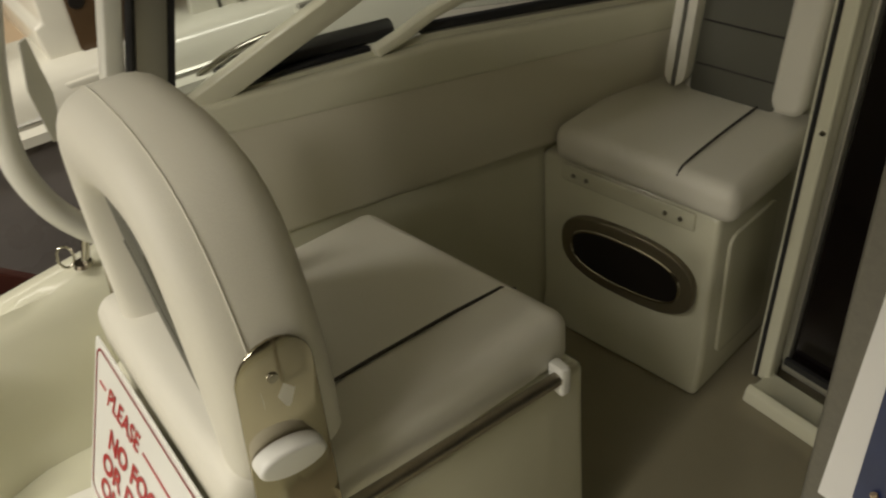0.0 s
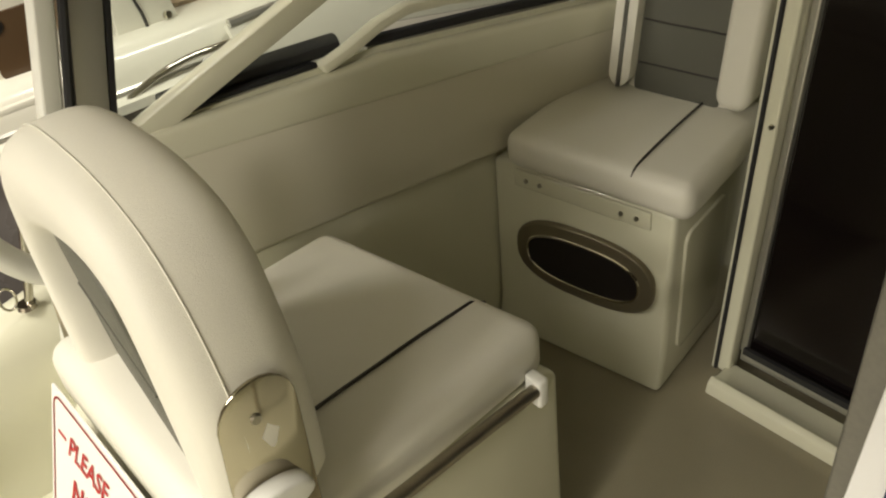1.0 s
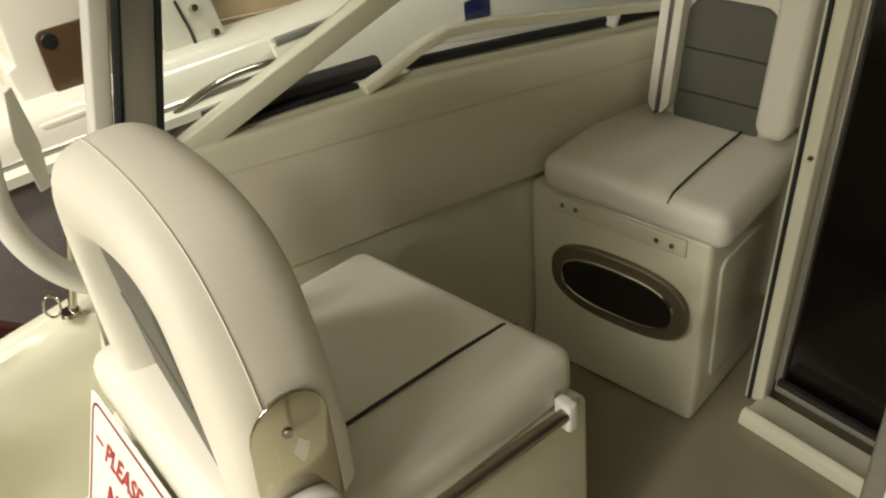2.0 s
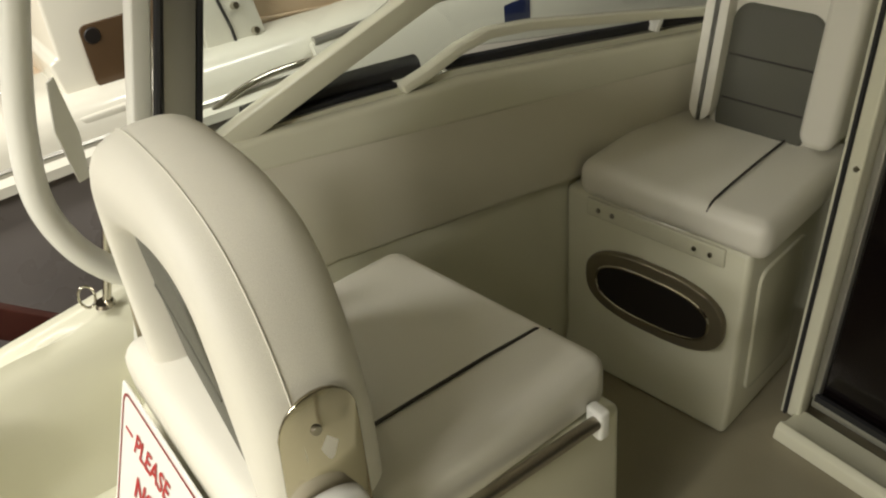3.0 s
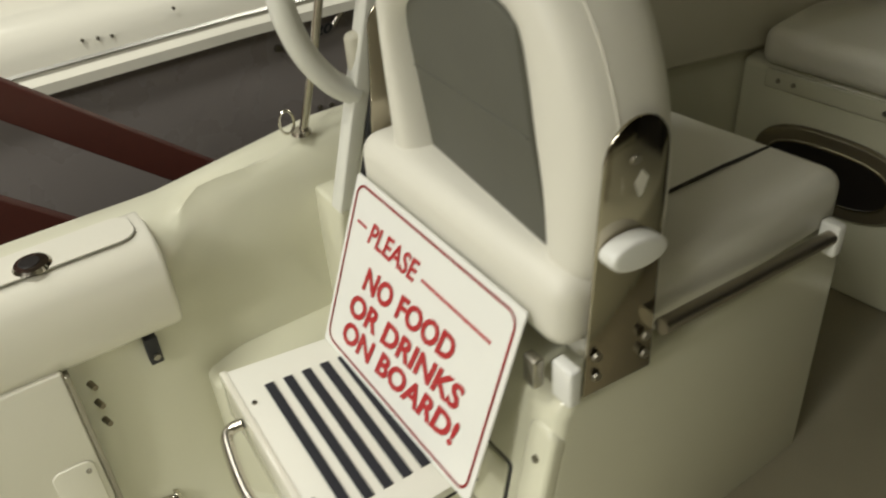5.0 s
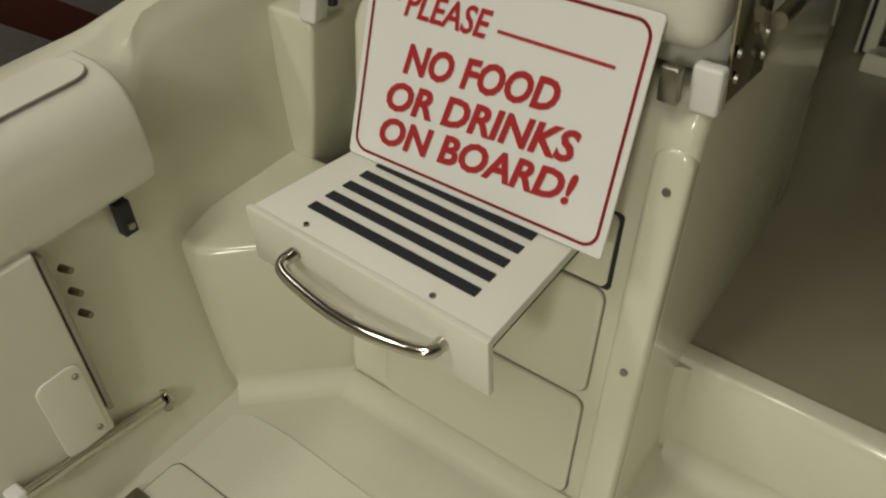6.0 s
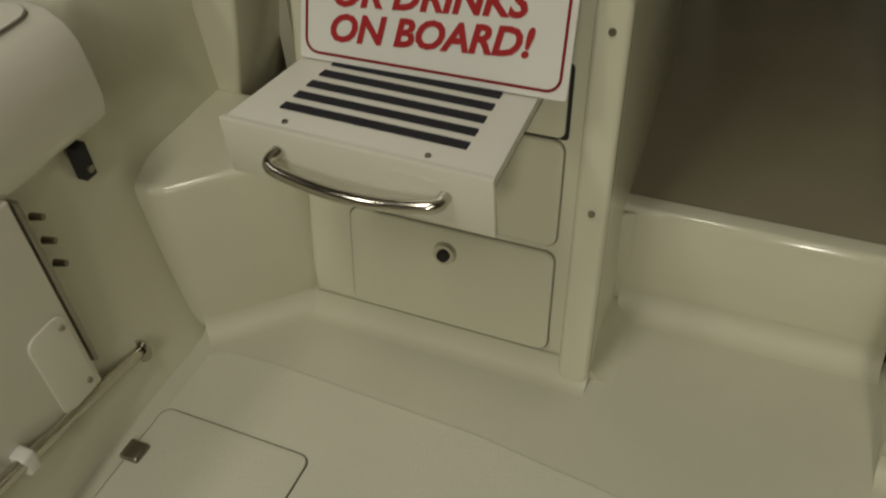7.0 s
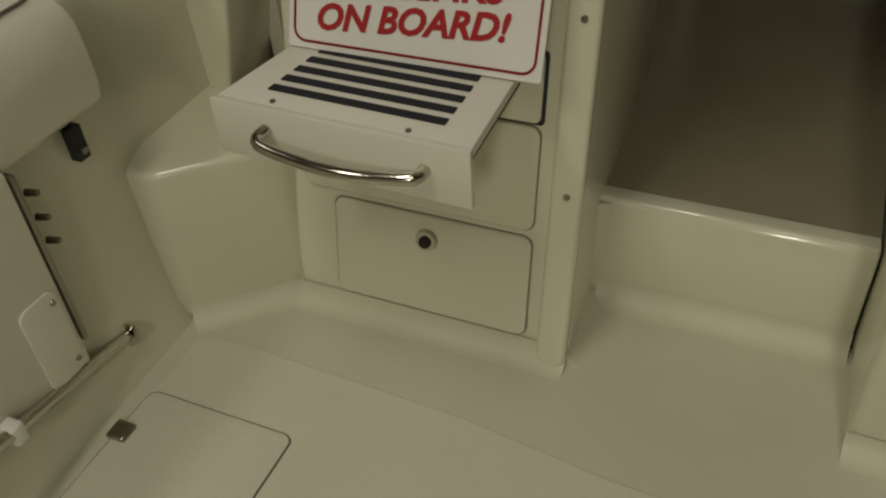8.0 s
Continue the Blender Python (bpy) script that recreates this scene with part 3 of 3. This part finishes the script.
part("body", prism([(0.93, 0.749), (0.87, 0.748), (0.835, 0.741), (0.808, 0.722), (0.792, 0.692), (0.786, 0.65), (0.784, 0.595), (0.792, 0.56), (0.812, 0.538), (0.85, 0.532), (0.93, 0.532)], -1.9, -0.196, "x", 0.012, 4), GELW, pod, smooth=60)
part("lid", prism(rounded(-1.6, -0.222, 0.835, 0.925, 0.035), 0.7485, 0.7505, "z", 0.0006, 1), GELW, pod, "white lid with a fine rounded seam")
part("seam", prism(rounded(-1.6015, -0.2205, 0.8335, 0.9265, 0.036), 0.7480, 0.7488, "z"), ANOD, pod, "fine grey seam")
holder = part("rod_holder", disc((-0.41, 0.862, 0.753), (0, 0, 1), 0.036, 0.007, 28), STEEL, pod, "chrome rod holder")
# flat disc, the hole's shade given as colour
part("hole", disc((-0.413, 0.866, 0.7565), (0, 0, 1), 0.021, 0.003, 24), DARK, holder, "dark disc for the shaded hole")

clip = thing("strap_clip", "black strap clip with a screw on the cockpit side", "clip", at=(-0.245, 0.825, 0.47))
part("strap", box(-0.281, -0.255, 0.806, 0.828, 0.468, 0.533, 0.002), RUBBER, clip)
screw((-0.267, 0.804, 0.486), (0, -1, 0), clip, 0.008)

locker = thing("side_locker_door", "white side locker door ajar with steel hinge and small plate", "door", at=(-0.7, 0.8, 0.1))
part("door_leaf", box(-1.4, -0.438, 0.782, 0.800, 0.14, 0.56, 0.006), GELW, locker)
part("edge_trim", box(-0.437, -0.427, 0.778, 0.800, 0.19, 0.55, 0.002), SCREW, locker, "dark metal edge strip")
cover = part("cover_plate", prism(rounded(-0.533, -0.451, 0.15, 0.335, 0.02), 0.776, 0.782, "y", 0.002), GELW, locker, "small white cover plate")
for z in (0.175, 0.31):
    screw((-0.465, 0.774, z), (0, -1, 0), cover, 0.006)
for z in (0.36, 0.41, 0.46):
    part("catch", disc((-0.397, 0.800, z + 0.028), (0.3, -1, 0), 0.007, 0.022, 12), BRONZE, locker, "brass catch")

foot = thing("foot_rail", "polished steel foot rail along the cockpit side", "rail", at=(-0.6, 0.8, 0.08))
part("tube", tube([(-0.335, 0.802, 0.094), (-0.62, 0.766, 0.170), (-1.2, 0.69, 0.32)], 0.0125, 14), STEEL, foot)
part("flange", disc((-0.328, 0.804, 0.092), (1, 0.25, -0.2), 0.026, 0.010, 24), STEEL, foot)
part("bracket", box(-0.648, -0.620, 0.750, 0.784, 0.150, 0.192, 0.006), PLASTIC, foot, "white clamp")

hatch = thing("floor_hatch", "cream flush floor hatch with a dark seam and latch", "hatch", at=(-0.6, 0.57, 0))
part("lid", prism(rounded(-1.0, -0.378, 0.415, 0.736, 0.02), 0.0, 0.0072, "z", 0.002), DECK2, hatch)
part("seam", prism(rounded(-1.0025, -0.3755, 0.4125, 0.7385, 0.022), -0.004, 0.0045, "z"), SCREW, hatch, "dark seam")
part("latch", box(-0.505, -0.462, 0.705, 0.748, 0.004, 0.016, 0.006), SCREW, hatch, "dark metal latch")

stan = thing("stanchion", "short steel stanchion and cleat ring on the gunwale", "fitting", at=(0.15, 0.92, 0.8))
part("rod", tube([(0.165, 0.915, 0.79), (0.215, 0.905, 0.96), (0.25, 0.9, 1.1)], 0.009, 10), STEEL, stan)
part("base_plate", disc((0.163, 0.915, 0.798), (0, 0, 1), 0.022, 0.008, 18), STEEL, stan)
part("ring", tube([(0.135 + 0.016 * math.cos(a), 0.915, 0.828 + 0.026 * math.sin(a)) for a in [2 * math.pi * i / 16 for i in range(17)]], 0.003, 6), STEEL, stan)

# ---- forward companion seat ----
fbox = thing("passenger_cabinet", "cream moulded companion seat base with oval opening", "cabinet", at=(1.5, 0.38, 0.24))
part("body", settle(prism([(1.235, 0.24), (1.255, 0.34), (1.262, 0.755), (1.72, 0.755), (1.72, 0.24)], 0.13, 0.68, bevel=0.016)), GEL, fbox)
part("strip", settle(box(1.2565, 1.270, 0.195, 0.605, 0.700, 0.746, 0.004)), GEL, fbox, "cream strip with four screws")
for y in (0.234, 0.278, 0.522, 0.566):
    bm = settle(disc((1.2555, y, 0.722), (-1, 0, 0), 0.0065, 0.005, 12))
    part("screw", bm, SCREW, fbox)


def oval(ry, rz, cy=0.384, cz=0.537, n=40, k=2.6):
    out = []
    for i in range(n):
        a = 2 * math.pi * i / n
        c, s = math.cos(a), math.sin(a)
        out.append((cy + ry * math.copysign(abs(c) ** (2 / k), c), cz + rz * math.copysign(abs(s) ** (2 / k), s)))
    return out


trim = part("oval_trim", settle(prism(oval(0.215, 0.100), 1.243, 1.262, "x", 0.006)), BRONZE, fbox, "bronze coloured oval surround")
# solid sheet, coloured near black for the shade inside the opening
part("opening", settle(prism(oval(0.172, 0.064), 1.2405, 1.250, "x")), DARK, trim, "dark sheet for the shaded oval opening")
part("lip", settle(tube([(1.2415, y, z) for y, z in oval(0.174, 0.066) + oval(0.174, 0.066)[:1]], 0.004, 6)), STEEL, trim)

part("side_panel", settle(prism(rounded(1.31, 1.52, 0.33, 0.68, 0.03), 0.122, 0.132, "y", 0.004)), GEL, fbox, "raised cream side panel")

fseat = thing("passenger_chair", "white vinyl passenger chair with grey ribbed backrest", "chair", at=(1.45, 0.38, 0.755))
fc = part("cushion", settle(pad(1.236, 1.66, 0.085, 0.622, 0.757, 0.850, 0.034)), VINYL, fseat)
part("piping", settle(tube(smooth_path([(1.243, 0.245, 0.834), (1.275, 0.245, 0.852), (1.42, 0.245, 0.8565), (1.60, 0.245, 0.853)]), 0.0032, 6)), PIPING, fc)


def recline(bm):
    for v in bm.verts:
        v.co.x += 0.18 * (v.co.z - 0.86)
    return settle(bm)


def side_roll(y0, y1):
    bm = prism(rounded(y0, y1, 0.862, 1.50, 0.035), 1.535, 1.65, "x", 0.024, 4)
    for v in bm.verts:
        v.co.x += 0.18 * (v.co.z - 0.86)
    return settle(bm)


fb = part("backrest", recline(prism(rounded(0.150, 0.482, 0.80, 1.52, 0.06), 1.575, 1.70, "x", 0.03, 4)), VINYL, fseat, "white vinyl backrest")
part("back_panel", recline(prism(rounded(0.200, 0.450, 0.82, 1.130, 0.05), 1.568, 1.60, "x", 0.008, 2)), GREYV, fb, "grey vinyl centre panel with stitched ribs")
part("side_bolster", side_roll(0.112, 0.206), VINYL, fseat, "white vinyl side bolster")
part("side_bolster", side_roll(0.445, 0.508), VINYL, fseat, "white vinyl side bolster")
for z in (0.915, 1.015):
    part("stitching", recline(tube([(1.5675, 0.212, z), (1.5675, 0.438, z)], 0.0025, 6)), PIPING, fb)

# ---- bulkhead and cabin door ----
lone("wall_bulkhead", door_lean(prism([(0.118, 0.20), (0.118, 2.02), (0.75, 2.02), (0.75, 0.20)], 1.78, 1.83, "x")), GEL, "cream cabin bulkhead behind the companion seat", "wall", kind="structure")
lone("wall_cabin_return", door_lean(box(1.402, 1.80, 0.105, 0.115, 0.24, 2.02, 0.003)), GEL, "cream cabin return wall beside the door", "wall", kind="structure")
cdoor = thing("door_1", "dark tinted cabin door in a cream aluminium frame", "door", kind="structure", at=(1.42, -0.2, 0.26))
part("jamb", door_lean(box(1.395, 1.44, 0.064, 0.096, 0.25, 2.0, 0.006)), GEL, cdoor, "cream door jamb")
part("seal", door_lean(box(1.393, 1.41, 0.0965, 0.1035, 0.25, 2.0)), RUBBER, cdoor, "black seal")
part("frame", door_lean(box(1.43, 1.46, 0.046, 0.064, 0.31, 2.0, 0.004)), ANOD, cdoor, "aluminium door stile")
part("frame", door_lean(box(1.43, 1.46, -0.75, 0.060, 0.28, 0.315, 0.004)), ANOD, cdoor, "aluminium bottom rail")
part("track", door_lean(box(1.42, 1.432, -0.75, 0.05, 0.312, 0.330)), RUBBER, cdoor, "black bottom track")
part("pane", door_lean(box(1.445, 1.452, -0.75, 0.048, 0.312, 2.0)), TINT, cdoor, "dark tinted pane")
part("hinge", door_lean(disc((1.393, 0.075, 0.95), (-1, 0, 0), 0.006, 0.006, 12)), SCREW, cdoor)
lone("door_sill", door_lean(prism([(1.315, 0.24), (1.320, 0.275), (1.335, 0.285), (1.36, 0.268), (1.42, 0.268), (1.42, 0.24)], -0.75, 0.075, bevel=0.004)), GEL, "cream moulded door threshold", "threshold", kind="structure")
# Added solid block, coloured near black in place of an unlit cabin.
lone("wall_cabin_dark_fill", box(1.46, 2.4, -1.6, -0.76, 0.24, 2.02), DARK, "added dark block standing for the unlit cabin", "wall", kind="structure")

# ---- notice stand by the helm ----
stand_up = thing("notice_stand", "brushed steel notice stand with a framed blue poster", "stand", at=(0.47, -0.83, 0.24))
part("back_plate", prism(rounded(-1.07, -0.521, 1.20, 1.78, 0.006), 0.452, 0.470, "x", 0.003), BOARD, stand_up, "brushed steel back plate")
part("pole", tube([(0.475, -0.83, 0.25), (0.475, -0.83, 1.5)], 0.02, 14), BRUSH, stand_up)
part("foot_plate", prism(rounded(0.36, 0.60, -0.95, -0.71, 0.04), 0.24, 0.252, "z", 0.003), BRUSH, stand_up)
sheet_ = part("poster", prism([(-1.03, 1.26), (-0.539, 1.26), (-0.560, 1.74), (-1.03, 1.74)], 0.440, 0.444, "x", 0.001, 1), PAPER, stand_up, "white framed poster")
part("picture", prism(rounded(-1.005, -0.566, 1.281, 1.72, 0.004), 0.4380, 0.4392, "x"), BLUE, sheet_, "blue printed picture")
part("text_panel", prism(rounded(-0.995, -0.580, 1.342, 1.71, 0.012), 0.4368, 0.4378, "x"), PAPER, sheet_, "pale text panel")
ax, az = -0.602, 1.309
part("emblem", tube([(0.436, ax, az + 0.026), (0.436, ax, az - 0.02)], 0.0028, 6, bm=tube([(0.436, ax - 0.011, az + 0.014), (0.436, ax + 0.011, az + 0.014)], 0.0026, 6, bm=tube(smooth_path([(0.436, ax - 0.022, az - 0.006), (0.436, ax - 0.014, az - 0.018), (0.436, ax, az - 0.022), (0.436, ax + 0.014, az - 0.018), (0.436, ax + 0.022, az - 0.006)], 4), 0.0028, 6))), TAN, sheet_, "tan anchor emblem")

# ---- neighbouring boats ----
fboat = thing("neighbour_boat", "grey hulled boat with white deck and tan seating", "boat", at=(0.6, 2.1, -1.2))
FAR_X = (-3.0, -1.5, -0.4, 0.4, 1.0, 1.8, 2.8, 4.0)


def far_band(prof, thick=0.015):
    return sheet([[(x, y + 0.05 * max(x - 0.9, 0) ** 2, z - 0.03 * max(x - 0.5, 0)) for y, z in prof] for x in FAR_X], thick)


part("hull", far_band([(2.55, -0.75), (2.15, -0.5), (1.96, -0.1), (1.91, 0.4), (1.90, 0.66)], 0.02), HULLGREY, fboat, "glossy grey hull side", smooth=60)
part("rub_rail", far_band([(1.87, 0.652), (1.852, 0.660), (1.852, 0.672), (1.87, 0.682)]), GELW, fboat, "white rubbing strake")
gun = part("gunwale", far_band([(1.885, 0.684), (1.895, 0.74), (1.91, 0.785), (1.95, 0.815), (2.05, 0.825), (2.25, 0.82)]), GELW, fboat, "white gunwale and side deck", smooth=60)
part("edge_trim", far_band([(1.886, 0.700), (1.882, 0.704), (1.886, 0.708)], 0.004), ANOD, gun, "fine grey edge line")
for x, z in ((-0.05, 0.753), (-0.008, 0.748), (0.031, 0.744), (0.22, 0.775), (-0.33, 0.735)):
    part("stud", disc((x, 1.888, z), (0, -1, 0.2), 0.006, 0.006, 10), SCREW, gun)
part("deck", box(-2.5, 3.2, 2.24, 3.6, 0.74, 0.80), TAN, fboat, "tan deck inlay")
for x, z in ((0.626, 0.317), (0.67, 0.311)):
    part("rivet", disc((x, 1.895, z), (0, -1, 0), 0.010, 0.012, 12), SCREW, fboat)
part("rivet", disc((0.508, 1.876, 0.570), (0, -1, 0), 0.012, 0.010, 14), SCREW, fboat)
HULL_FACE = Matrix(((1, 0, 0, 0), (0, 0, -1, 1.872), (0, 1, 0, 0), (0, 0, 0, 1)))
words("20", 0.632, 0.574, 0.034, 0.072, fboat, LETTER, HULL_FACE, 0.03, name="hull_marking")
cab = part("cabin", prism([(0.425, 0.74), (0.40, 0.92), (0.43, 0.93), (0.44, 1.6), (0.735, 1.6), (0.725, 1.0), (0.70, 0.74)], 2.0, 2.7, bevel=0.012), GELW, fboat, "white moulded cabin side")
part("cabin_opening", prism(rounded(0.512, 0.688, 0.81, 1.005, 0.022), 1.992, 2.003, "y", 0.003), BROWN, cab, "brown cabin opening")
part("porthole", disc((0.545, 1.990, 0.970), (0, -1, 0), 0.026, 0.006, 18), DARK, cab)
part("shelf", prism(rounded(0.40, 0.66, 1.90, 2.02, 0.03), 0.745, 0.775, "z", 0.008), GELW, cab, "white side step")
part("deck_cleat", tube([(0.53, 1.94, 0.778), (0.55, 1.94, 0.786), (0.585, 1.94, 0.786), (0.605, 1.94, 0.778)], 0.007, 8), STEEL, fboat, "steel deck cleat")
lid = part("deck_hatch", prism([(0.885, 0.765), (0.915, 1.2), (1.03, 1.2), (1.115, 0.740)], 2.02, 2.05, bevel=0.004), GELW, fboat, "white deck hatch with dark seam")
part("seam", tube([(0.958, 2.018, 0.960), (0.985, 2.018, 0.85), (0.996, 2.018, 0.752)], 0.005, 6), RUBBER, lid)
part("seam", tube([(0.86, 2.012, 0.770), (1.05, 2.012, 0.748), (1.40, 2.012, 0.706)], 0.005, 6), RUBBER, lid)
for x, z in ((1.012, 0.922), (1.065, 0.822), (1.06, 0.78)):
    part("fitting", disc((x, 2.014, z), (0.2, -1, 0.2), 0.014, 0.02, 10), STEEL, lid, "chrome hatch fitting")
part("tan_seat", prism([(1.06, 0.75), (1.03, 1.3), (2.2, 1.3), (2.2, 0.62), (1.3, 0.70)], 2.09, 2.5, bevel=0.02), TAN, fboat, "tan seating")
for z in (0.83, 0.92):
    part("seat_fold", tube([(1.08, 2.086, z), (1.6, 2.086, z - 0.06), (2.2, 2.086, z - 0.13)], 0.006, 6), TAN, fboat)
part("bow_rail", tube(smooth_path([(0.70, 1.86, 0.60), (0.744, 1.86, 0.641), (0.81, 1.86, 0.676), (0.92, 1.86, 0.711), (1.028, 1.86, 0.726), (1.157, 1.86, 0.723), (1.5, 1.88, 0.70)], 5), 0.012, 10), STEEL, fboat, "polished steel bow rail")
windlass = part("mooring_gear", tube(smooth_path([(0.08, 2.1, 0.85), (0.16, 2.1, 0.92), (0.22, 2.1, 0.90), (0.27, 2.1, 0.96)], 4), 0.018, 8), STEEL, fboat, "chrome mooring gear")
for x, z, a in ((0.13, 0.90, 30), (0.20, 0.94, -20), (0.25, 0.88, 60), (0.18, 0.86, 10)):
    part("link", moved(tube([(0.03 * math.cos(b), 0, 0.018 * math.sin(b)) for b in [2 * math.pi * i / 12 for i in range(13)]], 0.007, 6), Matrix.Translation((x, 2.085, z)) @ Matrix.Rotation(radians(a), 4, "Y")), STEEL, windlass)
part("coaming", prism([(-0.9, 0.80), (-0.9, 1.02), (0.02, 0.98), (0.06, 0.80)], 2.3, 2.36, bevel=0.01), GELW, fboat, "pale inner coaming")

bow = thing("white_boat", "white hulled boat with dark lettering beyond the cabin window", "boat", at=(2.2, 1.85, -1.2))
part("hull", sheet([[(x, 1.86 + 0.04 * (x - 1.15) + dy, z - 0.012 * (x - 1.15)) for dy, z in ((0.10, -0.6), (0.02, 0.1), (0.0, 0.50), (0.0, 0.72), (0.03, 0.765))] for x in (1.19, 1.25, 1.6, 2.2, 3.0, 4.0)], 0.02), GELW, bow, "white topsides", smooth=60)
part("rub_rail", tube([(1.2, 1.85, 0.585), (2.0, 1.885, 0.55), (3.2, 1.94, 0.49)], 0.008, 8), ANOD, bow)
part("stripe", tube([(1.2, 1.875, 0.776), (2.0, 1.905, 0.764), (3.2, 1.955, 0.748)], 0.016, 8), ANOD, bow, "grey deck edge strip")
for k, (dx, dz, h) in enumerate(((0.0, 0.02, 0.030), (0.02, -0.01, 0.026), (0.012, -0.045, 0.022))):
    part("marking", moved(box(-0.008, 0.008, -0.002, 0.002, -h / 2, h / 2, 0.001, 1), Matrix.Translation((1.375 + dx, 1.858, 0.682 + dz)) @ Matrix.Rotation(radians(25 - 20 * k), 4, "Y")), LETTER, bow, "dark bar of hull marking")
part("stud", disc((1.642, 1.872, 0.689), (0, -1, 0), 0.007, 0.006, 10), SCREW, bow)
part("screen", prism(rounded(2.00, 2.16, 0.565, 0.66, 0.01), 1.875, 1.893, "y", 0.003), BLUE, bow, "blue display panel")

stand = thing("trailer_beam", "red-brown painted steel support beams between the boats", "beam", at=(0, 1.4, -1.2))
part("beam", moved(box(-0.9, 0.9, -0.02, 0.02, -0.040, 0.040, 0.004), Matrix.Translation((-0.10, 1.3, 0.684)) @ Matrix.Rotation(radians(41.5), 4, "Y")), BEAM, stand)
part("beam", moved(box(-0.7, 0.7, -0.02, 0.02, -0.085, 0.085, 0.004), Matrix.Translation((-0.40, 1.3, 0.555)) @ Matrix.Rotation(radians(41.5), 4, "Y")), BEAM, stand)
part("post", box(0.5, 0.56, 1.28, 1.34, -1.2, 0.25), BEAM, stand)
